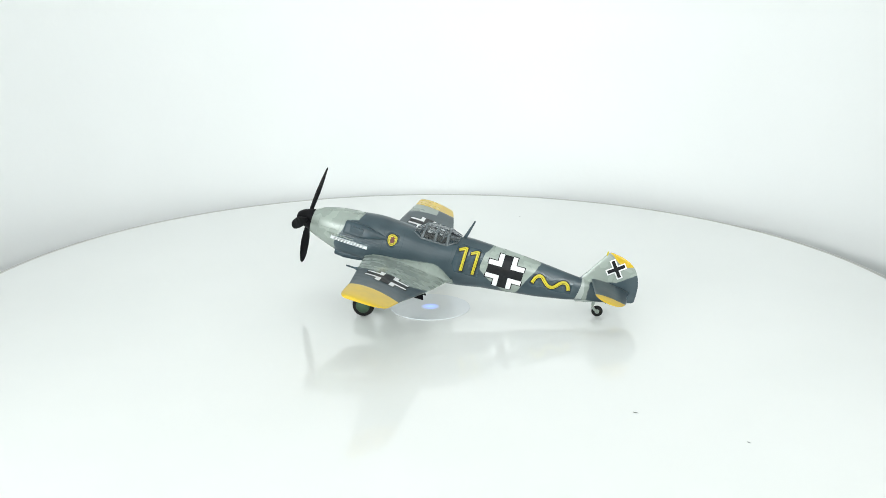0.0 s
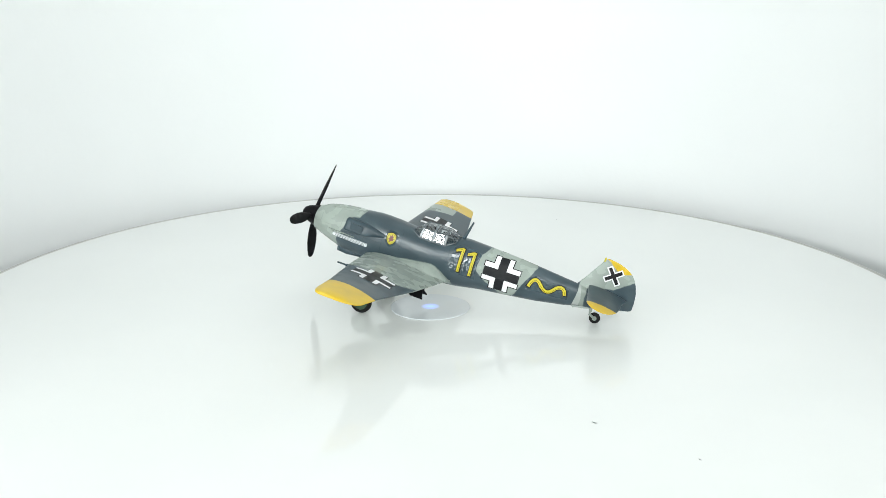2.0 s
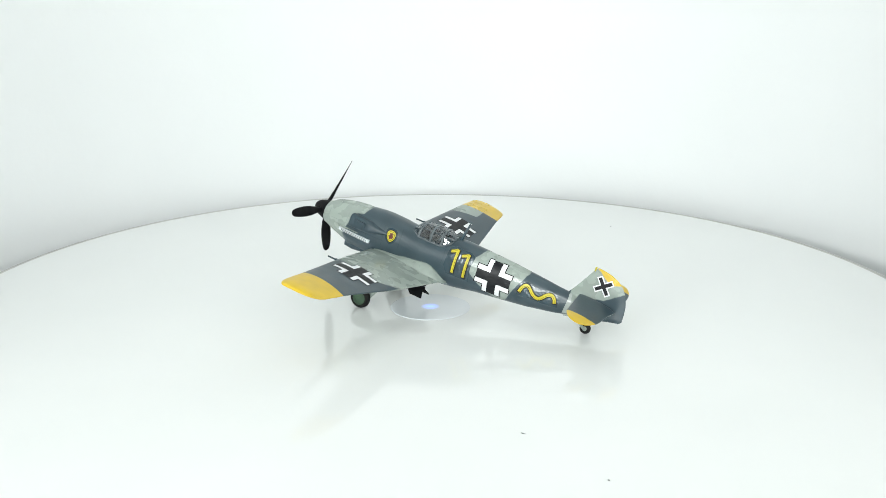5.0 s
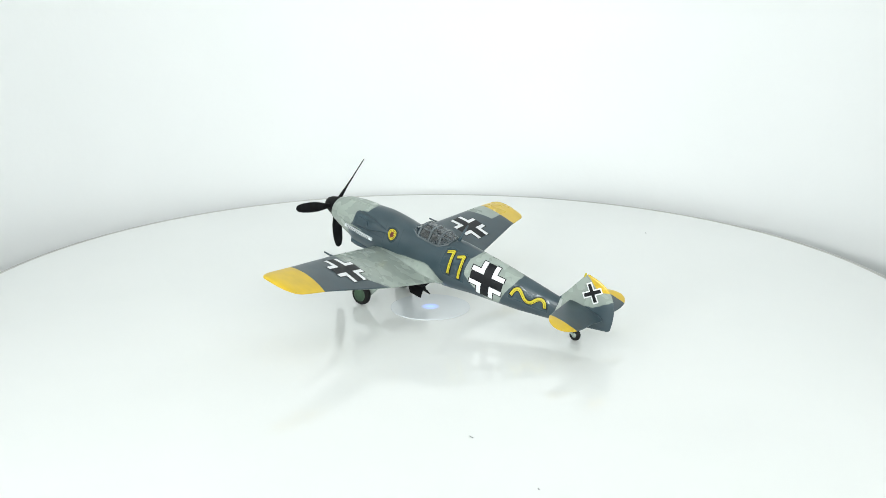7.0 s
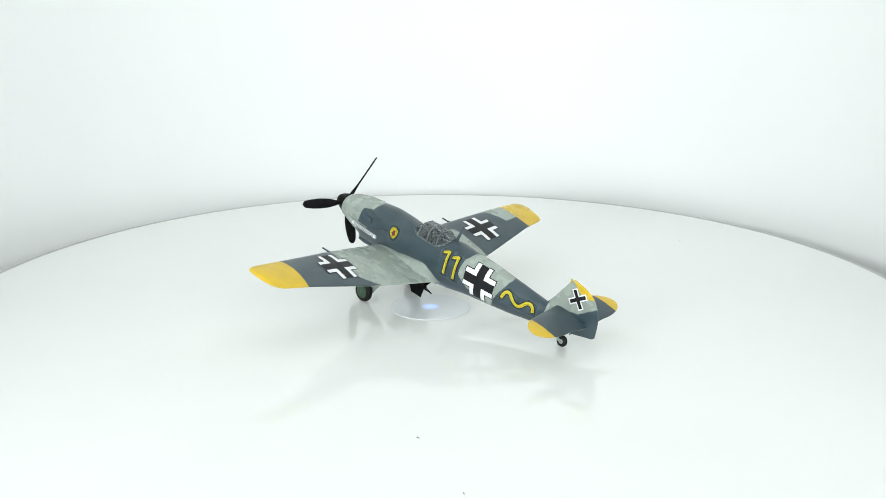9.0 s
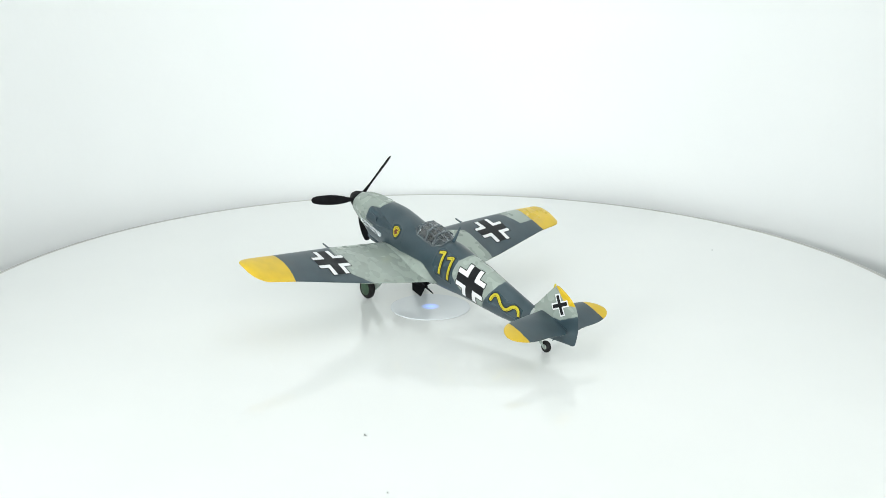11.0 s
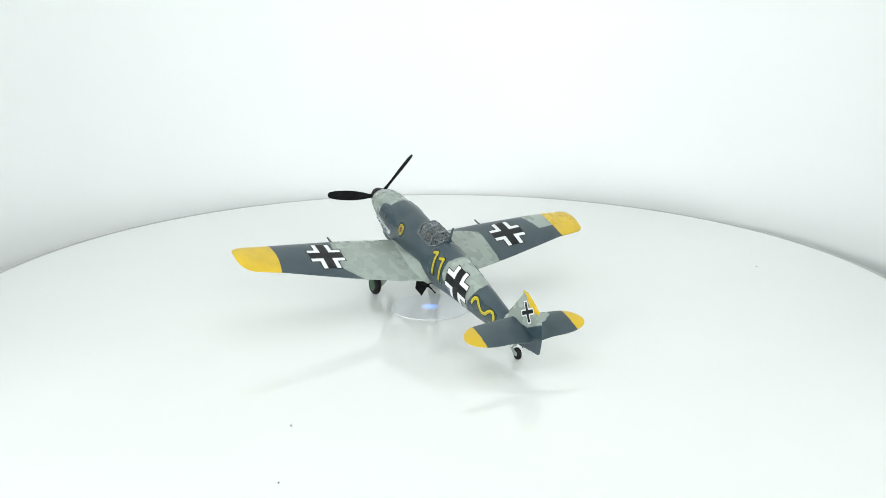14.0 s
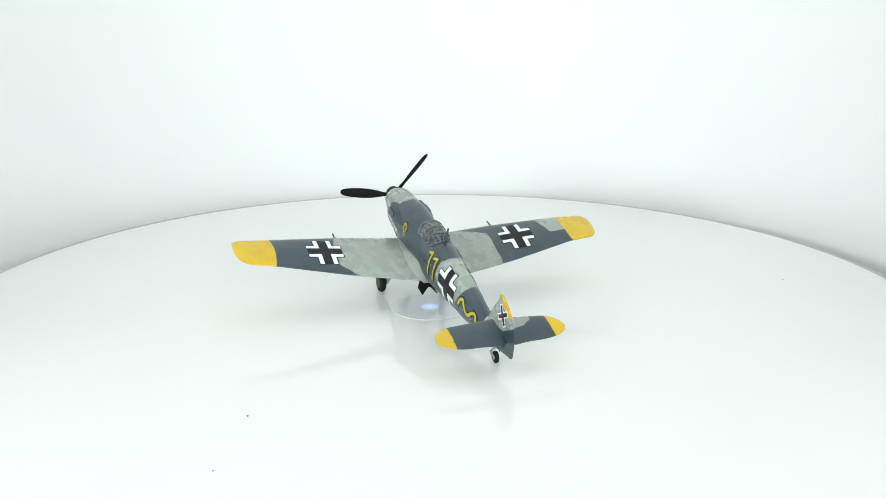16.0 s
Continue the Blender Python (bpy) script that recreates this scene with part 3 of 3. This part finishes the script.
# ---- canopy ----
def build_canopy():
    st = [  # x low, x high, half width low, z low, half width shoulder, z shoulder, half width top, z top
        (2.82, 2.85, 0.19, 0.545, 0.13, 0.595, 0.06, 0.615),
        (3.06, 3.11, 0.308, 0.473, 0.253, 0.730, 0.125, 0.815),
        (3.40, 3.41, 0.308, 0.468, 0.253, 0.738, 0.13, 0.835),
        (3.73, 3.72, 0.308, 0.473, 0.253, 0.740, 0.13, 0.83),
        (3.98, 4.02, 0.25, 0.63, 0.15, 0.705, 0.06, 0.745)]
    rows = []
    for xl, xh, wl, zl, ws, zs, wt, zt in st:
        xm = xl + (xh - xl) * 0.75
        rows.append([Vector(p) for p in ((xl, -wl, zl), (xm, -ws, zs), (xh, -wt, zt), (xh, wt, zt), (xm, ws, zs), (xl, wl, zl))])
    can = part("canopy", bar([r[0] for r in rows], 0.028, 6), FRAME_GREY, plane, "framed clear canopy")
    bars = [(rows[4][0], rows[4][5])]
    bars += list(zip(rows[4], rows[4][1:]))
    for k, w in ((1, 0.026), (2, 0.030), (3, 0.030)):
        mid = Vector((rows[k][2].x, 0, 0.60))
        hoop = []
        for p in rows[k]:
            out = Vector((0, p.y, p.z - mid.z)).normalized() * 0.02
            wide = Vector((w, 0, 0))
            hoop.append([p - wide - out, p + wide - out, p + wide + out, p - wide + out])
        part("canopy_frame", loft(hoop), FRAME_GREY, can, smooth=False)
    for j in (1, 2, 3, 4):
        bars += [(a[j], b[j]) for a, b in zip(rows, rows[1:])]
    bars += [(a[5], b[5]) for a, b in zip(rows, rows[1:])]
    for a, b in bars:
        part("canopy_frame", bar([a, b], 0.016, 6), FRAME_GREY, can)
    for a, b in zip(rows, rows[1:]):
        for k in range(5):
            bm = bmesh.new()
            q = [a[k], b[k], b[k + 1], a[k + 1]]
            nv = (q[1] - q[0]).cross(q[3] - q[0]).normalized() * 0.006
            loft([[p - nv for p in q], [p + nv for p in q]], True, bm)
            g = part("pane", bm, GLASS, can, smooth=False)
            g.data.materials.append(CLEAR)
            mid = sum(q, Vector()) / 4
            for f in g.data.polygons:
                f.material_index = 0 if f.normal.dot(mid - Vector((mid.x, 0, 0.45))) > 0.3 * (mid - Vector((mid.x, 0, 0.45))).length else 1
            g.visible_shadow = False
    # cockpit inside
    def well(x0, x1, w, z):
        return [(x0, -w, z), (x1, -w, z), (x1, w, z), (x0, w, z)]
    tub = [well(2.98, 3.74, 0.27, 0.16), well(2.98, 3.74, 0.285, 0.485), well(3.02, 3.70, 0.262, 0.485), well(3.02, 3.70, 0.24, 0.20)]
    deck = part("cockpit", loft(tub), COCKPIT, plane, "dark open cockpit under the canopy", smooth=False)
    rr = [[(x, -w, z), (x, w, z), (x + 0.05, w, z), (x + 0.05, -w, z)] for x, w, z in ((3.47, 0.15, 0.21), (3.55, 0.15, 0.56), (3.60, 0.13, 0.68), (3.62, 0.08, 0.74))]
    part("seat_back", loft(rr), FRAME_GREY, deck, "grey seat back")
    rr = [[(3.22, -w, z), (3.50, -w, z), (3.50, w, z), (3.22, w, z)] for w, z in ((0.13, 0.20), (0.15, 0.32), (0.15, 0.35))]
    part("seat_pan", loft(rr), FRAME_GREY, deck, "grey seat pan", smooth=False)
    rr = [[(3.02 + d, -w, z), (3.02 + d, w, z), (3.08 + d, w, z), (3.08 + d, -w, z)] for d, w, z in ((0, 0.24, 0.34), (0, 0.24, 0.56), (0.02, 0.18, 0.64), (0.03, 0.1, 0.67))]
    part("instrument_panel", loft(rr), COCKPIT, deck)
    part("control_stick", bar([(3.17, 0, 0.20), (3.19, 0, 0.42), (3.21, 0, 0.45)], [0.014, 0.012, 0.022], 8), BLACK, deck, "thin black control stick")
    part("antenna_mast", bar([(4.10, 0, 0.70), (4.13, 0, 0.80), (4.25, 0, 1.23)], [0.05, 0.045, 0.022], 8), SLATE_PAINT, plane, "slate antenna mast leaning aft")


build_canopy()


# ---- undercarriage and bomb ----
def build_gear():
    inv = LEVEL.inverted()
    up = (inv.to_3x3() @ Vector((0, 0, 1))).normalized()
    for s in (-1, 1):
        r = 0.285
        c = LEVEL @ Vector((2.13, s * 0.91, -1.51))
        c.z = r / 72
        c = inv @ c
        prof = [(-0.085, 0.10), (-0.085, 0.20), (-0.075, 0.25), (-0.045, 0.278), (0, 0.285), (0.045, 0.278), (0.075, 0.25), (0.085, 0.20), (0.085, 0.10)]
        wheel = part("wheel", turned(prof, "Y", c, 36), TYRE, plane, "black tyre with a dark green hub")
        part("hub", turned([(-0.10, 0.05), (-0.098, 0.17), (-0.08, 0.19), (0.08, 0.19), (0.098, 0.17), (0.10, 0.05)], "Y", c, 28), HUB_GREEN, wheel, "dark green wheel hub")
        top = Vector((2.45, s * 0.62, -0.42))
        a = c + Vector((0, -s * 0.12, 0.02))
        leg = part("gear_leg", bar([top, top.lerp(a, 0.5), a], [0.055, 0.05, 0.04], 10), PALE, plane, "pale grey undercarriage leg")
        out = Vector((0, s * 0.05, 0))
        rr = []
        for u, w in ((0.05, 0.16), (0.4, 0.20), (0.75, 0.22), (0.98, 0.17)):
            m = top.lerp(a, u)
            rr.append([m + Vector((-w * 0.6, s * 0.02, 0)), m + Vector((w * 1.4, s * 0.02, 0)), m + Vector((w * 1.4, s * 0.045, 0)), m + Vector((-w * 0.6, s * 0.045, 0))])
        part("gear_door", loft(rr), PALE, leg, "pale grey gear cover", smooth=False)
    r = 0.145
    c = LEVEL @ Vector((7.89, 0.0, -0.108))
    c.z = r / 72
    c = inv @ c
    tw = part("tail_wheel", turned([(-0.05, 0.04), (-0.05, 0.10), (-0.035, 0.135), (0, 0.145), (0.035, 0.135), (0.05, 0.10), (0.05, 0.04)], "Y", c, 28), TYRE, plane, "small black tail wheel")
    part("hub", turned([(-0.055, 0.02), (-0.054, 0.06), (0.054, 0.06), (0.055, 0.02)], "Y", c, 16), PALE, tw)
    part("tail_leg", bar([(7.72, 0, 0.18), (7.74, 0, 0.02), (7.74, -0.075, -0.03), c + Vector((0, -0.075, 0))], [0.05, 0.042, 0.035, 0.032], 10), PALE, plane, "pale grey tail wheel fork")
    part("tail_block", bar([(7.20, 0, 0.05), (7.28, 0, 0.03), (7.42, 0, 0.06), (7.52, 0, 0.08), (7.72, 0, 0.12)], [0.03, 0.065, 0.05, 0.06, 0.03], 12), SEAM, plane, "rough pale lump of filler before the tail wheel")
    bomb = part("bomb", turned([(1.95, 0.01), (2.0, 0.08), (2.12, 0.15), (2.3, 0.19), (2.8, 0.19), (3.1, 0.15), (3.45, 0.06), (3.52, 0.03)], "X", (-0.06, 0, -0.95), 28), BLACK, plane, "black bomb under the belly")
    for k in range(4):
        a = math.radians(45 + 90 * k)
        d, nv = Vector((0, math.cos(a), math.sin(a))), Vector((0, -math.sin(a), math.cos(a))) * 0.014
        o = Vector((-0.06, 0, -0.95))
        q = [Vector((3.0, 0, 0)) + d * 0.12 + o, Vector((3.22, 0, 0)) + d * 0.30 + o, Vector((3.58, 0, 0)) + d * 0.30 + o, Vector((3.48, 0, 0)) + d * 0.04 + o]
        part("tail_fin", loft([[p - nv for p in q], [p + nv for p in q]]), BLACK, bomb, smooth=False)
    rr = [[(x, -0.09, -0.55), (x, 0.09, -0.55), (x, 0.07, -0.84), (x, -0.07, -0.84)] for x in (2.2, 2.25, 3.0, 3.1)]
    part("bomb_rack", loft(rr), PALE, plane, "pale rack that holds the bomb", smooth=False)


build_gear()


# ---- markings: thin decals that follow the skin ----
ARCS = {}


def fus_arc(x, b):
    """The skin's half width and height at b, taken along the skin from the fuselage's widest line."""
    key = round(x, 2)
    if key not in ARCS:
        zb, zt, hw = FUS(key)
        h, pw = (zt - zb) / 2, 2 / power(key)
        pts = [(hw * math.cos(t) ** pw if t < 1.57 else 0.0, h * math.sin(t) ** pw) for t in np.linspace(0, math.pi / 2, 120)]
        run = [0.0]
        for (y0, z0), (y1, z1) in zip(pts, pts[1:]):
            run.append(run[-1] + math.hypot(y1 - y0, z1 - z0))
        ARCS[key] = ((zb + zt) / 2, run, [p[0] for p in pts], [p[1] for p in pts])
    zc, run, ys, zs = ARCS[key]
    d = abs(b - zc)
    return float(np.interp(d, run, ys)), zc + math.copysign(float(np.interp(d, run, zs)), b - zc), (b - zc) / max(d, 1e-6) * min(1.0, d / run[-1])


def on_side(sgn, off):
    def put(a, b):
        y, z, u = fus_arc(a, b)
        return (a, sgn * (y + off * math.sqrt(max(0.0, 1 - u * u))), z + off * u)
    return put


def on_left(off):
    return on_side(-1, off)


def on_right(off):
    return on_side(1, off)


def on_wing(off):
    return lambda a, b: (a, b, wing_top(a, b) + off)


def on_fin(s, off):
    def put(x, z):
        le, te = fin_edges(z)
        w = (x - le) / max(te - le, 0.05)
        t = (0.075 - 0.035 * (z - 0.1) / 1.4) * max(0.10, (max(0.0, min(1, w)) ** 0.5) * (1.05 - w) * 1.9)
        return (x, s * (t + off), z)
    return put


def decal(name, polys, put, material, parent, label="", cuts=0.05):
    """Flat shapes, cut small and laid on the skin."""
    bm = bmesh.new()
    for poly in polys:
        bm.faces.new([bm.verts.new((a, b, 0)) for a, b in poly])
    bmesh.ops.remove_doubles(bm, verts=bm.verts, dist=1e-5)
    bmesh.ops.triangulate(bm, faces=bm.faces)
    for _ in range(6):
        long = [e for e in bm.edges if e.calc_length() > cuts]
        if not long:
            break
        bmesh.ops.subdivide_edges(bm, edges=long, cuts=1)
        bmesh.ops.triangulate(bm, faces=[f for f in bm.faces if len(f.verts) > 3])
    for v in bm.verts:
        v.co = put(v.co.x, v.co.y)
    return part(name, bm, material, parent, label)


def rect(x0, y0, x1, y1):
    return [(x0, y0), (x1, y0), (x1, y1), (x0, y1)]


def cross(cx, cy, ha, hb, bar_w, white_w, lay, parent_part, outline=0.024):
    """A straight black cross with white angle pieces: half lengths ha, hb."""
    b, w = bar_w, white_w
    black = [rect(cx - ha, cy - b, cx - b, cy + b), rect(cx - b, cy - b, cx + b, cy + b), rect(cx + b, cy - b, cx + ha, cy + b),
             rect(cx - b, cy + b, cx + b, cy + hb), rect(cx - b, cy - hb, cx + b, cy - b)]
    white, rim = [], []
    for sx in (-1, 1):
        for sy in (-1, 1):
            o = outline
            L = [(b, b), (ha, b), (ha, w), (w, w), (w, hb), (b, hb)]
            R = [(b, b), (ha + o, b), (ha + o, w + o), (w + o, w + o), (w + o, hb + o), (b, hb + o)]
            white.append([(cx + sx * p, cy + sy * q) for p, q in L])
            rim.append([(cx + sx * p, cy + sy * q) for p, q in R])
    mark = decal("cross_marking", black, lay(0.012), DECAL_BLACK, parent_part, "black cross with white angles")
    for angle, edge in zip(white, rim):
        decal("white_angle", [angle], lay(0.010), DECAL_WHITE, mark, "white angle")
        decal("dark_edge", [edge], lay(0.007), DECAL_BLACK, mark)


def ribbon(points, width):
    polys = []
    pts = [Vector(p) for p in points]
    lr = []
    for i, p in enumerate(pts):
        d = (pts[min(i + 1, len(pts) - 1)] - pts[max(i - 1, 0)]).normalized()
        nv = Vector((-d.y, d.x)) * width / 2
        lr.append((p + nv, p - nv))
    for (a, b), (c, d) in zip(lr, lr[1:]):
        polys.append([tuple(a), tuple(c), tuple(d), tuple(b)])
    return polys


def outset(poly, d):
    """A polygon grown by d; its corners run against the clock."""
    out, n = [], len(poly)
    for i in range(n):
        p, q, r = (Vector(poly[(i + k) % n]) for k in (-1, 0, 1))
        a, b = (q - p).normalized(), (r - q).normalized()
        na, nb = Vector((a.y, -a.x)), Vector((b.y, -b.x))
        m = (na + nb).normalized()
        out.append(tuple(q + m * min(2.0 * d, d / max(0.3, m.dot(na)))))
    return out


def digit_one(x, z, grow=0.0):
    poly = [(x - 0.035, z - 0.32), (x + 0.036, z - 0.32), (x + 0.042, z + 0.30), (x - 0.02, z + 0.315), (x - 0.18, z + 0.235), (x - 0.165, z + 0.172), (x - 0.030, z + 0.226)]
    return [outset(poly, grow) if grow else poly]


def smooth_line(knots, steps=4):
    """More points along a smooth line through the knots."""
    k = [Vector(p) for p in knots]
    k = [2 * k[0] - k[1]] + k + [2 * k[-1] - k[-2]]
    out = []
    for i in range(1, len(k) - 2):
        for j in range(steps):
            t = j / steps
            out.append(0.5 * (2 * k[i] + (k[i + 1] - k[i - 1]) * t + (2 * k[i - 1] - 5 * k[i] + 4 * k[i + 1] - k[i + 2]) * t * t + (3 * k[i] - k[i - 1] - 3 * k[i + 1] + k[i + 2]) * t ** 3))
    return [tuple(p) for p in out] + [tuple(k[-2])]


def build_markings():
    for s, lay in ((-1, on_left), (1, on_right)):
        cross(5.35, 0.258, 0.465, 0.45, 0.115, 0.235, lay, plane)
        num = decal("number_marking", digit_one(4.25, 0.30) + digit_one(4.565, 0.285), lay(0.013), DECAL_YELLOW, plane, "yellow number 11 edged in black")
        decal("dark_edge", digit_one(4.258, 0.294, 0.026), lay(0.008), DECAL_BLACK, num)
        decal("dark_edge", digit_one(4.573, 0.279, 0.026), lay(0.008), DECAL_BLACK, num)
        knots = [(6.085, 0.20), (6.12, 0.31), (6.17, 0.39), (6.24, 0.42), (6.31, 0.39), (6.38, 0.32), (6.46, 0.25), (6.54, 0.215), (6.62, 0.225), (6.69, 0.28), (6.76, 0.36), (6.84, 0.41), (6.92, 0.41), (6.985, 0.355), (7.02, 0.25)]
        knots = smooth_line(knots)
        wave = decal("wave_marking", ribbon(knots, 0.08), lay(0.013), DECAL_YELLOW, plane, "yellow wavy line edged in black")
        decal("dark_edge", ribbon([(6.075, 0.17)] + knots + [(7.025, 0.22)], 0.13), lay(0.008), DECAL_BLACK, wave)
        decal("dark_line", ribbon([(a + 0.008, b - 0.016) for a, b in knots], 0.006), lay(0.016), DECAL_BLACK, wave)
        for dx, dz in ((4.25, 0.30), (4.565, 0.285)):
            decal("dark_line", ribbon([(dx + 0.012, dz - 0.31), (dx + 0.016, dz), (dx + 0.018, dz + 0.25), (dx - 0.03, dz + 0.27), (dx - 0.165, dz + 0.205)], 0.006), lay(0.016), DECAL_BLACK, num)
        film = [(3.98, 0.10), (4.10, -0.10), (4.30, -0.09), (4.72, -0.10), (4.70, 0.30), (4.74, 0.58), (4.60, 0.66), (4.36, 0.65), (4.14, 0.68), (4.02, 0.58)]
        decal("decal_film", [film], lay(0.004), FILM, plane, "glossy clear film round the number")
        film = [(6.02, 0.10), (6.40, 0.13), (6.70, 0.12), (7.10, 0.16), (7.09, 0.46), (6.80, 0.50), (6.55, 0.44), (6.22, 0.52), (6.06, 0.42)]
        decal("decal_film", [film], lay(0.004), FILM, plane, "glossy clear film round the wavy line")
        # badge: a shield of yellow in a dark line, with a dark red beast as a plain blot
        def shield(r, s=s):
            top = [(-0.86, 0.80), (-0.45, 1.06), (0.0, 1.14), (0.45, 1.06), (0.86, 0.80)]
            foot = [(0.98, 0.30), (0.92, -0.25), (0.68, -0.75), (0.30, -1.12), (0.0, -1.24), (-0.30, -1.12), (-0.68, -0.75), (-0.92, -0.25), (-0.98, 0.30)]
            return [[(2.36 + r * p, 0.235 + r * q) for p, q in (top + foot)[::-1]]]
        blot = [(0.5, -0.5), (0.7, 0.0), (0.35, 0.2), (0.75, 0.6), (0.3, 0.55), (0.1, 0.85), (-0.2, 0.5), (-0.6, 0.65), (-0.35, 0.15), (-0.75, -0.1), (-0.4, -0.4), (-0.25, -0.85), (0.1, -0.6)]
        blot = [[(2.362 + 0.105 * p, 0.235 + 0.12 * q) for p, q in blot]]
        badge = decal("badge_marking", shield(0.128), lay(0.012), DECAL_YELLOW, plane, "yellow shield badge with a dark red blot")
        decal("badge_edge", shield(0.150), lay(0.008), DECAL_BLACK, badge)
        decal("badge_edge", shield(0.104), lay(0.0135), DECAL_BLACK, badge)
        decal("badge_field", shield(0.096), lay(0.015), DECAL_YELLOW, badge)
        decal("badge_centre", blot, lay(0.018), DECAL_RED, badge)
        decal("decal_film", shield(0.185), lay(0.004), FILM, plane, "glossy clear film round the badge")
        # filler smeared over the joint before the tail
        seam = [(7.24, 0.05), (7.40, 0.10), (7.42, 0.30), (7.38, 0.48), (7.33, 0.66), (7.27, 0.66), (7.30, 0.48), (7.28, 0.30)]
        decal("tail_seam", [seam], lay(0.006), SEAM, plane, "pale glossy filler over the tail joint")
        for line in ([(1.62, 0.40), (1.64, 0.10), (1.62, -0.1)], [(2.10, 0.45), (2.13, 0.2), (2.12, -0.2)], [(0.98, 0.0), (1.4, 0.005), (2.10, 0.02)],
                                  [(2.62, 0.50), (2.64, 0.2), (2.62, 0.0)], [(3.9, 0.55), (3.92, 0.3), (3.9, 0.1)]):
            decal("panel_line", ribbon(line, 0.009), lay(0.003), PANEL, fuselage, "faint dark panel line")
        for line in ([(0.36, 0.25), (0.36, 0.0), (0.36, -0.2)], [(0.96, 0.38), (0.95, 0.2), (0.94, 0.05)], [(0.45, 0.02), (0.7, 0.03), (0.94, 0.04)]):
            decal("panel_line", ribbon(line, 0.012), lay(0.003), PANEL_PALE, fuselage, "faint grey panel line")
        # tail emblem as a plain diagonal cross
        lay_fin = lambda off, s=s: on_fin(s, off)
        c, a = Vector((8.02, 1.11)), radians(38)
        t = lambda p, a=a: (c.x + p[0] * math.cos(a) - p[1] * math.sin(a), c.y + p[0] * math.sin(a) + p[1] * math.cos(a))
        for nm, mt, L, w, off in (("tail_emblem", DECAL_BLACK, 0.23, 0.044, 0.014), ("white_edge", DECAL_WHITE, 0.262, 0.076, 0.010)):
            polys = [rect(-L, -w, -w, w), rect(-w, -w, w, w), rect(w, -w, L, w), rect(-w, w, w, L), rect(-w, -L, w, -w)]
            ob = decal(nm, [[t(p) for p in q] for q in polys], lay_fin(off), mt, plane if nm == "tail_emblem" else emblem, "plain black emblem edged in white" if nm == "tail_emblem" else "")
            emblem = ob
    for y in (-2.73, 2.64):
        cross(2.79, y, 0.515, 0.455, 0.12, 0.235, on_wing, plane)


build_markings()

# ---- the turning of the table and of all that stands on it ----


def motions():
    def turn(t):
        return -9.681 - 3.77963 * t - 0.00194 * (t - 8) ** 2
    times = [0.5 * k for k in range(33)]
    walk(turntable, [(t, pose(0, 0, 0, 0, 0, turn(t))) for t in times])
    walk(plane, [(t, pose(0, 0, 0, 0, 0, turn(t)) @ Matrix.Translation(BASE)) for t in times])
    for ob, place, own in LINT:
        walk(ob, [(t, pose(0, 0, 0, 0, 0, turn(t)) @ Matrix.Translation(place) @ pose(0, 0, 0, 0, 0, own)) for t in times])


motions()
